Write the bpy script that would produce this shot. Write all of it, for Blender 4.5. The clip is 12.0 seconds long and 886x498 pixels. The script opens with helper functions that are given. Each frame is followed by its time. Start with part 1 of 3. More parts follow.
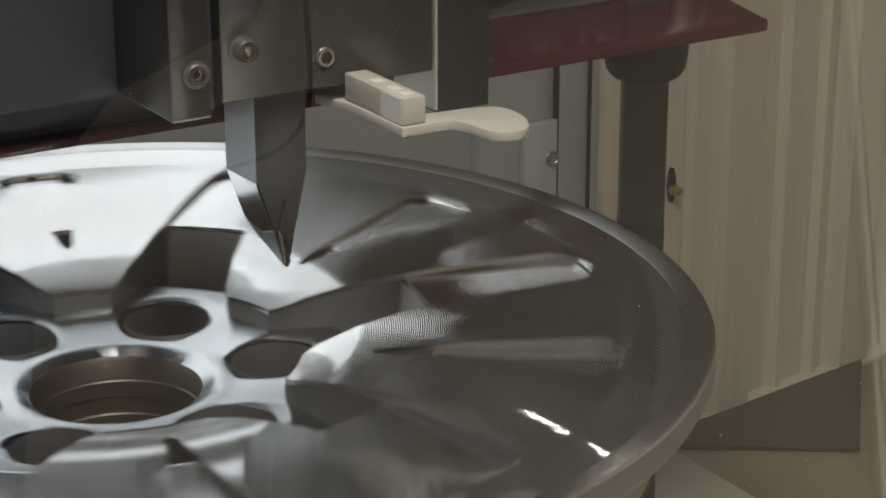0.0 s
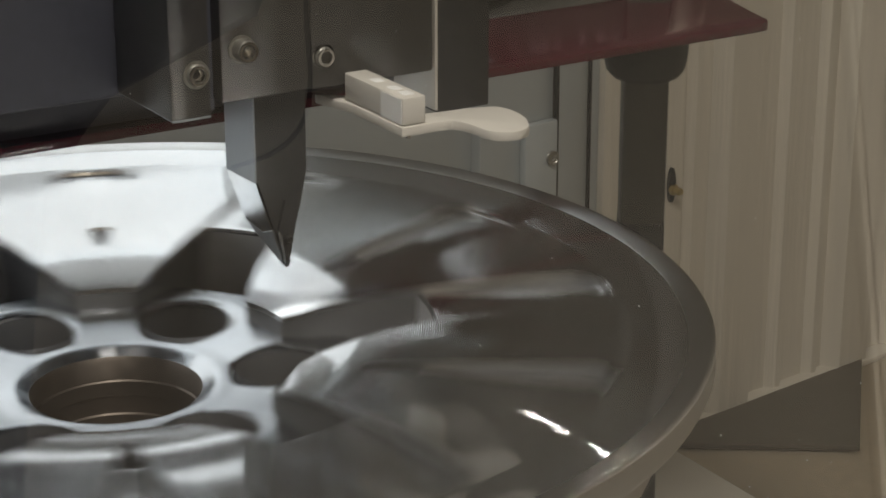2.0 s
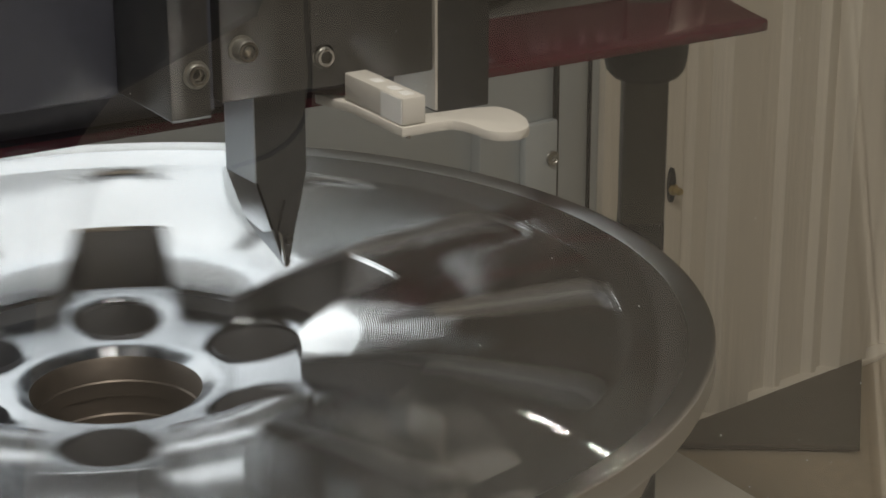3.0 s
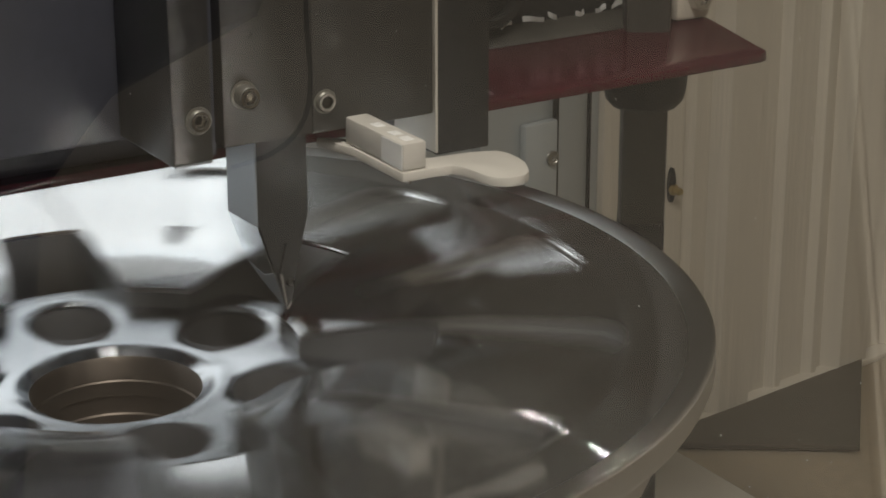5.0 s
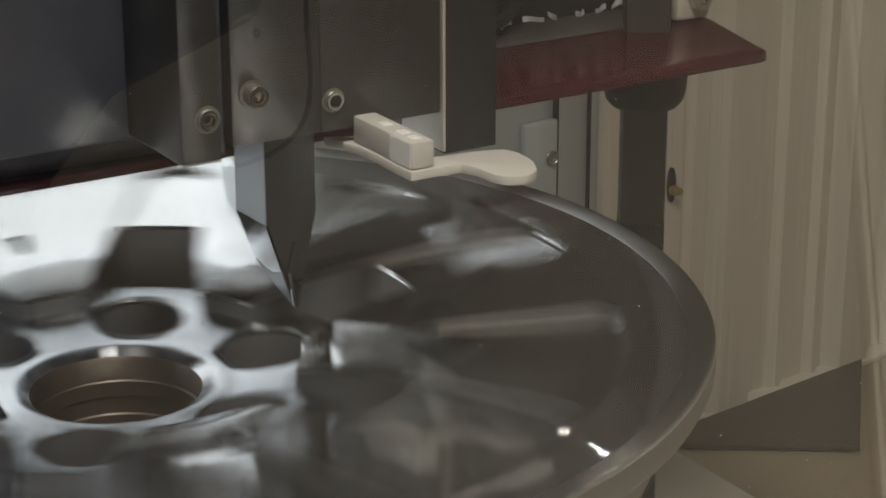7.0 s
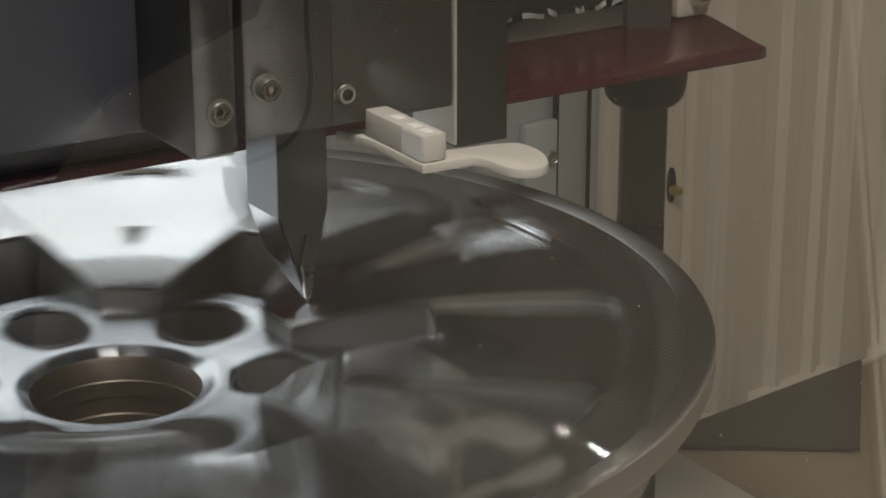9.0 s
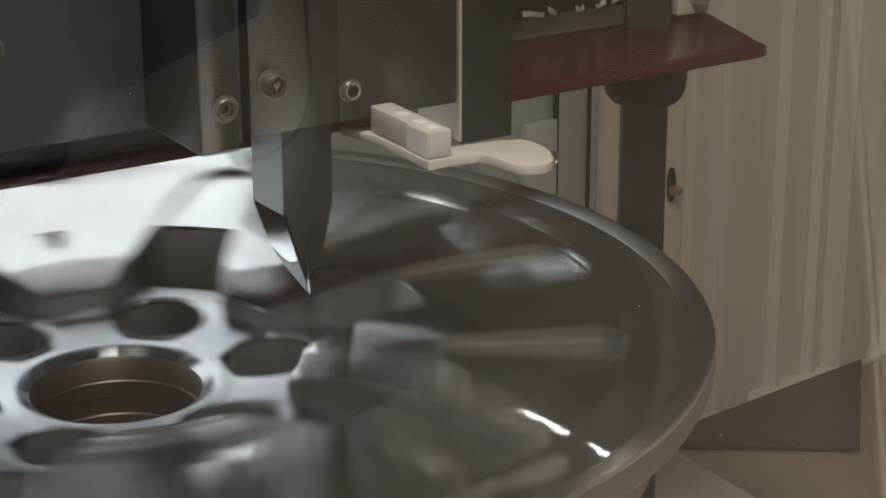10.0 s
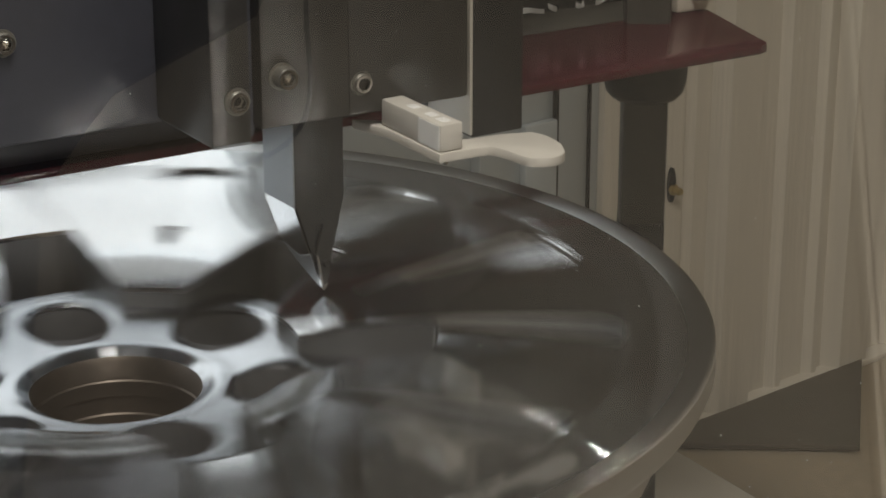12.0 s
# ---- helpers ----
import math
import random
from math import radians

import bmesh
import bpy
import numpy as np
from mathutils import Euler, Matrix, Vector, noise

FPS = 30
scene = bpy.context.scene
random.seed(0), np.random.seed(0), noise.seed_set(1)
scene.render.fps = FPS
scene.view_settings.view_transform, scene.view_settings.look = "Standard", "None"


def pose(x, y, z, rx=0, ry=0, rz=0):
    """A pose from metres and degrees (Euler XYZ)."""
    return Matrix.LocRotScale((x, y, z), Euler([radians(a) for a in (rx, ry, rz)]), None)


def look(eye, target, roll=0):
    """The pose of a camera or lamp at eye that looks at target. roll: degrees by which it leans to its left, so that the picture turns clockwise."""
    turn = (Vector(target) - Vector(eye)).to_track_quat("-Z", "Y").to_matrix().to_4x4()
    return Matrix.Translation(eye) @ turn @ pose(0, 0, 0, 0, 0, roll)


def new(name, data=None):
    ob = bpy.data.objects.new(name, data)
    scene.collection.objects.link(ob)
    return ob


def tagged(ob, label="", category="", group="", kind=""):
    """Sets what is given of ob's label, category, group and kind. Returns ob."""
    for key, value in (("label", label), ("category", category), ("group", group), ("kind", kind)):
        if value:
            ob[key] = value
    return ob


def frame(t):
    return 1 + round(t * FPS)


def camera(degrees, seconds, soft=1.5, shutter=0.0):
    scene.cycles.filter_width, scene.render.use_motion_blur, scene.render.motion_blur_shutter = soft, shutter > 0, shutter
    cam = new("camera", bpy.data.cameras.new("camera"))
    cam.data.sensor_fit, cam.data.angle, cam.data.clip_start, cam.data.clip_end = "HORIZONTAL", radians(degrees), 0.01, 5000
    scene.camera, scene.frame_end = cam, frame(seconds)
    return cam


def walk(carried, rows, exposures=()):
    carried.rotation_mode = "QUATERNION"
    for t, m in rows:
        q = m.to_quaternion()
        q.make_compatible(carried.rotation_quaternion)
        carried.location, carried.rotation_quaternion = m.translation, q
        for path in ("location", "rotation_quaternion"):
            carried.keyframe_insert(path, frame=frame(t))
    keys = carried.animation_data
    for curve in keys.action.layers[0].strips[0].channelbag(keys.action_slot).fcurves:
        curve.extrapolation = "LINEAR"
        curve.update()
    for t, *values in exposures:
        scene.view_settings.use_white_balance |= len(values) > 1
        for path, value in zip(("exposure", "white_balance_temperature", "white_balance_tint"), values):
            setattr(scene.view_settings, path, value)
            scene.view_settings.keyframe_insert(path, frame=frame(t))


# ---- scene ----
cam = camera(23.31, 12.0, soft=1.7, shutter=0.07)
CAM = pose(-0.3085, -0.75765, 0.31576, 70.377, 0, -31.551) @ pose(0, 0, 0, 0, 0, -0.073)
walk(cam, [(0.0, CAM), (12.0, CAM)], exposures=[(0.0, 0.0), (12.0, 0.0)])

# ---- world and lights ----
world = bpy.data.worlds.new("world")
scene.world = world
world.use_nodes = True
world.node_tree.nodes["Background"].inputs[0].default_value = (0.5, 0.47, 0.42, 1)
world.node_tree.nodes["Background"].inputs[1].default_value = 0.05


def area_lamp(name, eye, target, sx, sy, watts, colour):
    data = bpy.data.lights.new(name, "AREA")
    data.shape, data.size, data.size_y, data.energy, data.color = "RECTANGLE", sx, sy, watts, colour
    ob = new(name, data)
    ob.matrix_world = look(eye, target)
    return tagged(ob, kind="structure")


# fill light added out of view to brighten the wall and floor
area_lamp("enclosure_fill", (-0.05, -0.4, 0.95), (0.5, 0.3, -0.2), 0.3, 0.1, 8.8, (1.0, 0.95, 0.87))
area_lamp("spot_lamp", (0.625, 0.372, 0.47), (0.2, -0.05, 0.0), 0.008, 0.008, 0.05, (1.0, 0.95, 0.88))
# added, unseen: lights the workshop wall so that the pane shows a veil
area_lamp("pane_veil_lamp", (-0.75, -1.75, 0.3), (-1.75, -3.5, 1.5), 0.5, 0.2, 28, (1.0, 0.93, 0.84))


# ---- materials ----
def radial(n, l):
    """The direction away from the thing's own z axis, across the turned grooves."""
    tc, flat, turn = n.new("ShaderNodeTexCoord"), n.new("ShaderNodeVectorMath"), n.new("ShaderNodeVectorTransform")
    flat.operation = "MULTIPLY"
    flat.inputs[1].default_value = (1, 1, 0)
    turn.vector_type, turn.convert_from, turn.convert_to = "VECTOR", "OBJECT", "WORLD"
    l.new(tc.outputs["Object"], flat.inputs[0])
    l.new(flat.outputs[0], turn.inputs[0])
    return turn.outputs[0]


def material(name, colour, rough=0.5, metal=0.0, scale=200.0, vary=0.15, bump=0.1, stretch=(1, 1, 1), stain=0.0,
             stain_colour=(0.1, 0.09, 0.07), aniso=0.0, grooves=0.0, coat=0.0, bump_distance=0.0004):
    """A surface with fine grain, broad patches of stain and wear, and optional turned grooves round the z axis."""
    m = bpy.data.materials.new(name)
    m.use_nodes = True
    nt = m.node_tree
    n, l = nt.nodes, nt.links
    b = n["Principled BSDF"]
    tc = n.new("ShaderNodeTexCoord")
    mp = n.new("ShaderNodeMapping")
    mp.inputs["Scale"].default_value = stretch
    l.new(tc.outputs["Object"], mp.inputs[0])
    fine = n.new("ShaderNodeTexNoise")
    fine.inputs["Scale"].default_value, fine.inputs["Detail"].default_value = scale, 4
    l.new(mp.outputs[0], fine.inputs[0])
    broad = n.new("ShaderNodeTexNoise")
    broad.inputs["Scale"].default_value, broad.inputs["Detail"].default_value = scale / 16, 5
    l.new(mp.outputs[0], broad.inputs[0])
    both = n.new("ShaderNodeMath")
    both.operation = "ADD"
    l.new(fine.outputs[0], both.inputs[0])
    l.new(broad.outputs[0], both.inputs[1])
    span = n.new("ShaderNodeMapRange")
    span.inputs[1].default_value, span.inputs[2].default_value = 0.6, 1.4
    span.inputs[3].default_value, span.inputs[4].default_value = 1 - vary, 1 + vary
    l.new(both.outputs[0], span.inputs[0])
    mul = n.new("ShaderNodeMix")
    mul.data_type, mul.blend_type = "RGBA", "MULTIPLY"
    mul.inputs[0].default_value = 1
    mul.inputs[6].default_value = (*colour, 1)
    l.new(span.outputs[0], mul.inputs[7])
    out = mul.outputs[2]
    if stain:
        edge = n.new("ShaderNodeMapRange")
        edge.inputs[1].default_value, edge.inputs[2].default_value = 0.48, 0.68
        edge.inputs[4].default_value = stain
        l.new(broad.outputs[0], edge.inputs[0])
        mix = n.new("ShaderNodeMix")
        mix.data_type = "RGBA"
        l.new(edge.outputs[0], mix.inputs[0])
        l.new(out, mix.inputs[6])
        mix.inputs[7].default_value = (*stain_colour, 1)
        out = mix.outputs[2]
    l.new(out, b.inputs["Base Color"])
    rr = n.new("ShaderNodeMapRange")
    rr.inputs[1].default_value, rr.inputs[2].default_value = 0.6, 1.4
    rr.inputs[3].default_value, rr.inputs[4].default_value = rough * 0.85, min(1, rough * 1.15)
    l.new(both.outputs[0], rr.inputs[0])
    l.new(rr.outputs[0], b.inputs["Roughness"])
    b.inputs["Metallic"].default_value = metal
    b.inputs["Coat Weight"].default_value = coat
    height = fine.outputs[0]
    if grooves:
        w = n.new("ShaderNodeTexWave")
        w.wave_type, w.rings_direction = "RINGS", "Z"
        w.inputs["Scale"].default_value = grooves
        w.inputs["Distortion"].default_value = 0.0
        l.new(tc.outputs["Object"], w.inputs[0])
        height = w.outputs[1]
    if aniso:
        b.inputs["Anisotropic"].default_value = aniso
        l.new(radial(n, l), b.inputs["Tangent"])
    if bump:
        bp = n.new("ShaderNodeBump")
        bp.inputs["Strength"].default_value, bp.inputs["Distance"].default_value = bump, bump_distance
        l.new(height, bp.inputs["Height"])
        l.new(bp.outputs[0], b.inputs["Normal"])
    return m


def turned_metal(name, colour, rough, share, slope, pitch, lean_in=0.0):
    """Lathe-turned metal: a clear gloss, and one that runs over fine ring-shaped grooves."""
    m = material(name, colour, rough, 1.0, 500, 0.05, 0.0, aniso=0.9)
    n, l = m.node_tree.nodes, m.node_tree.links
    g, mix, clear = n.new("ShaderNodeBsdfAnisotropic"), n.new("ShaderNodeMixShader"), n.new("ShaderNodeBsdfAnisotropic")
    g.distribution = clear.distribution = "BECKMANN"
    tint = n["Principled BSDF"].inputs["Base Color"].links[0].from_socket
    l.new(tint, clear.inputs["Color"])
    clear.inputs["Roughness"].default_value = rough
    clear.inputs["Anisotropy"].default_value = -0.5
    g.inputs["Color"].default_value = (*colour, 1)
    g.inputs["Roughness"].default_value = rough
    g.inputs["Anisotropy"].default_value = -0.75
    out = radial(n, l)
    l.new(out, g.inputs["Tangent"])
    l.new(out, clear.inputs["Tangent"])

    def vec(kind, a, b=None):
        v = n.new("ShaderNodeVectorMath")
        v.operation = kind
        l.new(a, v.inputs[0])
        if b is not None:
            l.new(b, v.inputs[1])
        return v

    unit = vec("NORMALIZE", out)
    r = vec("LENGTH", out)
    wave = n.new("ShaderNodeMath")
    wave.operation = "MULTIPLY"
    l.new(r.outputs["Value"], wave.inputs[0])
    wave.inputs[1].default_value = 2 * math.pi / pitch
    sine = n.new("ShaderNodeMath")
    sine.operation = "SINE"
    l.new(wave.outputs[0], sine.inputs[0])
    amount = n.new("ShaderNodeMath")
    amount.operation = "MULTIPLY_ADD"
    l.new(sine.outputs[0], amount.inputs[0])
    amount.inputs[1].default_value = slope
    amount.inputs[2].default_value = slope * lean_in
    lean = vec("SCALE", unit.outputs[0])
    l.new(amount.outputs[0], lean.inputs["Scale"])
    geo = n.new("ShaderNodeNewGeometry")
    bent = vec("NORMALIZE", vec("ADD", geo.outputs["Normal"], lean.outputs[0]).outputs[0])
    l.new(bent.outputs[0], g.inputs["Normal"])
    mix.inputs[0].default_value = share
    l.new(clear.outputs[0], mix.inputs[1])
    l.new(g.outputs[0], mix.inputs[2])
    l.new(mix.outputs[0], n["Material Output"].inputs[0])
    n.remove(n["Principled BSDF"])
    return m


def glowing(name, colour, strength):
    m = bpy.data.materials.new(name)
    m.use_nodes = True
    b = m.node_tree.nodes["Principled BSDF"]
    b.inputs["Base Color"].default_value = (*colour, 1)
    b.inputs["Emission Color"].default_value = (*colour, 1)
    b.inputs["Emission Strength"].default_value = strength
    return m


def pane_glass(name, gloss):
    m = bpy.data.materials.new(name)
    m.use_nodes = True
    n, l = m.node_tree.nodes, m.node_tree.links
    n.remove(n["Principled BSDF"])
    t, g, mix = n.new("ShaderNodeBsdfTransparent"), n.new("ShaderNodeBsdfGlossy"), n.new("ShaderNodeMixShader")
    t.inputs[0].default_value = (0.97, 0.965, 0.95, 1)
    g.inputs["Roughness"].default_value = 0.0
    mix.inputs[0].default_value = gloss
    l.new(t.outputs[0], mix.inputs[1])
    l.new(g.outputs[0], mix.inputs[2])
    l.new(mix.outputs[0], n["Material Output"].inputs[0])
    return m


TURNED = turned_metal("turned_aluminium", (0.8, 0.81, 0.83), 0.085, 0.62, 0.28, 0.0009, -0.3)
LIP = turned_metal("turned_lip", (0.7, 0.7, 0.7), 0.3, 0.5, 0.16, 0.0008)
CAST = material("cast_aluminium", (0.62, 0.64, 0.67), 0.32, 1.0, 300, 0.1, 0.05, aniso=0.75)
HUB = turned_metal("turned_hub", (0.45, 0.47, 0.5), 0.24, 0.55, 0.08, 0.0016, -0.6)
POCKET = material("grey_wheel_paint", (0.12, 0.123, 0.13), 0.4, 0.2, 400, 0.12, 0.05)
BORE = material("bored_aluminium", (0.23, 0.198, 0.172), 0.5, 1.0, 300, 0.2, 0.1, aniso=0.6)
REFLECTION_DARK = material("dark_blue_board", (0.012, 0.013, 0.022), 0.75, 0.0, 20, 0.15, 0.05)
BLACK = material("black_machine_paint", (0.063, 0.066, 0.084), 0.42, 0.0, 260, 0.2, 0.12, stain=0.25, stain_colour=(0.06, 0.055, 0.05))
BLACK_WORN = material("worn_black_steel", (0.042, 0.04, 0.038), 0.4, 0.3, 180, 0.35, 0.15, stain=0.5, stain_colour=(0.08, 0.072, 0.062))
STEEL = material("lit_tool_steel", (0.36, 0.39, 0.42), 0.38, 0.6, 500, 0.12, 0.06, stretch=(1, 1, 0.1))
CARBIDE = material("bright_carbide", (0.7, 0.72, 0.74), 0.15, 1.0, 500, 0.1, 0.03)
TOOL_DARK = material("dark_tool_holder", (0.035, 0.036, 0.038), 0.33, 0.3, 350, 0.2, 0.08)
BOLT_DARK = material("oiled_black_bolt", (0.34, 0.33, 0.3), 0.38, 0.8, 300, 0.25, 0.1)
CHROME = material("zinc_bolt", (0.55, 0.53, 0.5), 0.22, 1.0, 300, 0.15, 0.08)
DARK_HOLE = material("socket_black", (0.02, 0.02, 0.02), 0.5, 0.5, 300, 0.2, 0.05)
WHITE_PLASTIC = material("printed_plastic", (0.58, 0.555, 0.51), 0.5, 0.0, 150, 0.06, 0.25, stretch=(1, 1, 8), stain=0.1, stain_colour=(0.4, 0.36, 0.3))
LABEL = material("paper_label", (0.85, 0.85, 0.84), 0.4, 0.0, 200, 0.04, 0.03)
RED = material("red_acrylic", (0.06, 0.003, 0.01), 0.2, 0.0, 120, 0.15, 0.04, stain=0.25, stain_colour=(0.035, 0.01, 0.012), coat=0.0)
# upright streaks of tone and stain also carry the corrugation's light and dark bands
WALL = material("cream_sheet_steel", (0.57, 0.53, 0.455), 0.42, 0.0, 450, 0.16, 0.04, stretch=(1, 1, 0.02), stain=0.3, stain_colour=(0.36, 0.33, 0.27))
WALL_GREY = material("grey_profile", (0.41, 0.44, 0.45), 0.35, 0.3, 90, 0.06, 0.05, stretch=(1, 1, 0.2), stain=0.15, stain_colour=(0.3, 0.3, 0.28))
FLOOR = material("steel_floor", (0.33, 0.27, 0.19), 0.5, 0.2, 110, 0.22, 0.15, stain=0.5, stain_colour=(0.14, 0.115, 0.085))
SHADE_BROWN = material("shaded_floor_brown", (0.05, 0.04, 0.026), 0.5, 0.1, 40, 0.2, 0.1, stain=0.4, stain_colour=(0.1, 0.08, 0.05))
SLAB = material("grey_casting", (0.52, 0.49, 0.43), 0.45, 0.3, 80, 0.1, 0.1, stain=0.4, stain_colour=(0.28, 0.25, 0.2))
ROOM = material("workshop_wall_paint", (0.6, 0.56, 0.49), 0.7, 0.0, 4, 0.06, 0.05, stain=0.15, stain_colour=(0.5, 0.44, 0.36))
COVER = material("dark_grey_brown", (0.035, 0.032, 0.028), 0.5, 0.0, 60, 0.15, 0.1, stain=0.4, stain_colour=(0.14, 0.13, 0.11))
DISH = material("dull_cast_grey", (0.5, 0.51, 0.53), 0.5, 0.0, 200, 0.15, 0.1)
SILVER = material("silver_wheel_paint", (0.56, 0.58, 0.6), 0.43, 0.92, 300, 0.06, 0.05)
DAYLIGHT = glowing("daylight", (0.92, 0.97, 1.0), 1.42)
GLASS = pane_glass("clear_acrylic", 0.07)


# ---- mesh helpers ----
def finish(bm, smooth=35):
    bmesh.ops.recalc_face_normals(bm, faces=bm.faces)
    if smooth:
        for f in bm.faces:
            f.smooth = True
        for e in bm.edges:
            if len(e.link_faces) == 2 and e.calc_face_angle(0) > radians(smooth):
                e.smooth = False
    return bm


def part(name, bm, mat, parent=None, label="", smooth=35, up=False):
    finish(bm, smooth)
    if up and sum(f.normal.z * f.calc_area() for f in bm.faces) < 0:
        bmesh.ops.reverse_faces(bm, faces=bm.faces)
    me = bpy.data.meshes.new(name)
    bm.to_mesh(me)
    bm.free()
    me.materials.append(mat)
    ob = new(name, me)
    ob.parent = parent
    if label:
        ob["label"] = label
    return ob


def box(x0, y0, z0, x1, y1, z1, bevel=0.0, seg=2, bm=None):
    own = bmesh.new()
    bmesh.ops.create_cube(own, size=1, matrix=Matrix.Translation(((x0 + x1) / 2, (y0 + y1) / 2, (z0 + z1) / 2)) @ Matrix.Diagonal((x1 - x0, y1 - y0, z1 - z0, 1)))
    if bevel:
        bmesh.ops.bevel(own, geom=own.edges[:], offset=bevel, segments=seg, affect="EDGES", profile=0.5)
    if bm is None:
        return own
    tmp = bpy.data.meshes.new("tmp")
    own.to_mesh(tmp)
    own.free()
    bm.from_mesh(tmp)
    bpy.data.meshes.remove(tmp)
    return bm


def prism(points, z0, z1, bevel=0.0):
    """An outline in x and y, drawn up from z0 to z1."""
    bm = bmesh.new()
    f = bm.faces.new([bm.verts.new((x, y, z0)) for x, y in points])
    r = bmesh.ops.extrude_face_region(bm, geom=[f])
    bmesh.ops.translate(bm, vec=(0, 0, z1 - z0), verts=[v for v in r["geom"] if isinstance(v, bmesh.types.BMVert)])
    if bevel:
        bmesh.ops.bevel(bm, geom=[e for e in bm.edges if e.calc_face_angle(0) > radians(40)], offset=bevel, segments=2, affect="EDGES", profile=0.5)
    return bm


def turned(profile, n=160, closed=False):
    """A profile of (radius, height) turned round z."""
    bm = bmesh.new()
    rings = [[bm.verts.new((r * math.cos(2 * math.pi * i / n), r * math.sin(2 * math.pi * i / n), z)) for i in range(n)] for r, z in profile]
    pairs = list(zip(rings, rings[1:])) + ([(rings[-1], rings[0])] if closed else [])
    for a, b in pairs:
        for i in range(n):
            bm.faces.new((a[i], a[(i + 1) % n], b[(i + 1) % n], b[i]))
    return bm


def socket_bolt(name, m, r, length, label):
    """A socket head cap screw with its head along +z of m, its washer at z = 0."""
    t = new(name)
    t.matrix_world = m
    part("washer", turned([(r * 0.5, 0), (r * 1.25, 0), (r * 1.25, 0.0008), (r * 0.5, 0.0008)], 32), BOLT_DARK, t)
    part("bolt_head", turned([(r * 0.4, 0.0006), (r, 0.0006), (r * 1.02, length - 0.0012), (r - 0.0005, length - 0.0003), (r * 0.62, length - 0.0003), (r * 0.6, length - 0.003)], 32), BOLT_DARK, t)
    part("worn_edge", turned([(r - 0.0004, length - 0.0004), (r - 0.0005, length + 0.0001), (r - 0.0015, length + 0.0001), (r - 0.0016, length - 0.0004)], 32, True), CHROME, t, "bright worn rim of the bolt head")
    hexa = turned([(r * 0.6, length - 0.0003), (r * 0.55, length - 0.0028), (0.0001, length - 0.0036)], 6)
    part("socket", hexa, CHROME, t, smooth=0)
    return tagged(t, label, "bolt")


# ---- enclosure ----
WALL_P = Vector((0.6543, 0.4461, 0))
WALL_D = Vector((0.99, 0.1414, 0)).normalized()
WALL_N = Vector((-WALL_D.y, WALL_D.x, 0))
WALL_M = Matrix(((WALL_D.x, WALL_N.x, 0, WALL_P.x), (WALL_D.y, WALL_N.y, 0, WALL_P.y), (0, 0, 1, 0), (0, 0, 0, 1)))
FLOOR_Z = -0.38


def on_wall(ob):
    ob.matrix_world = WALL_M
    return ob


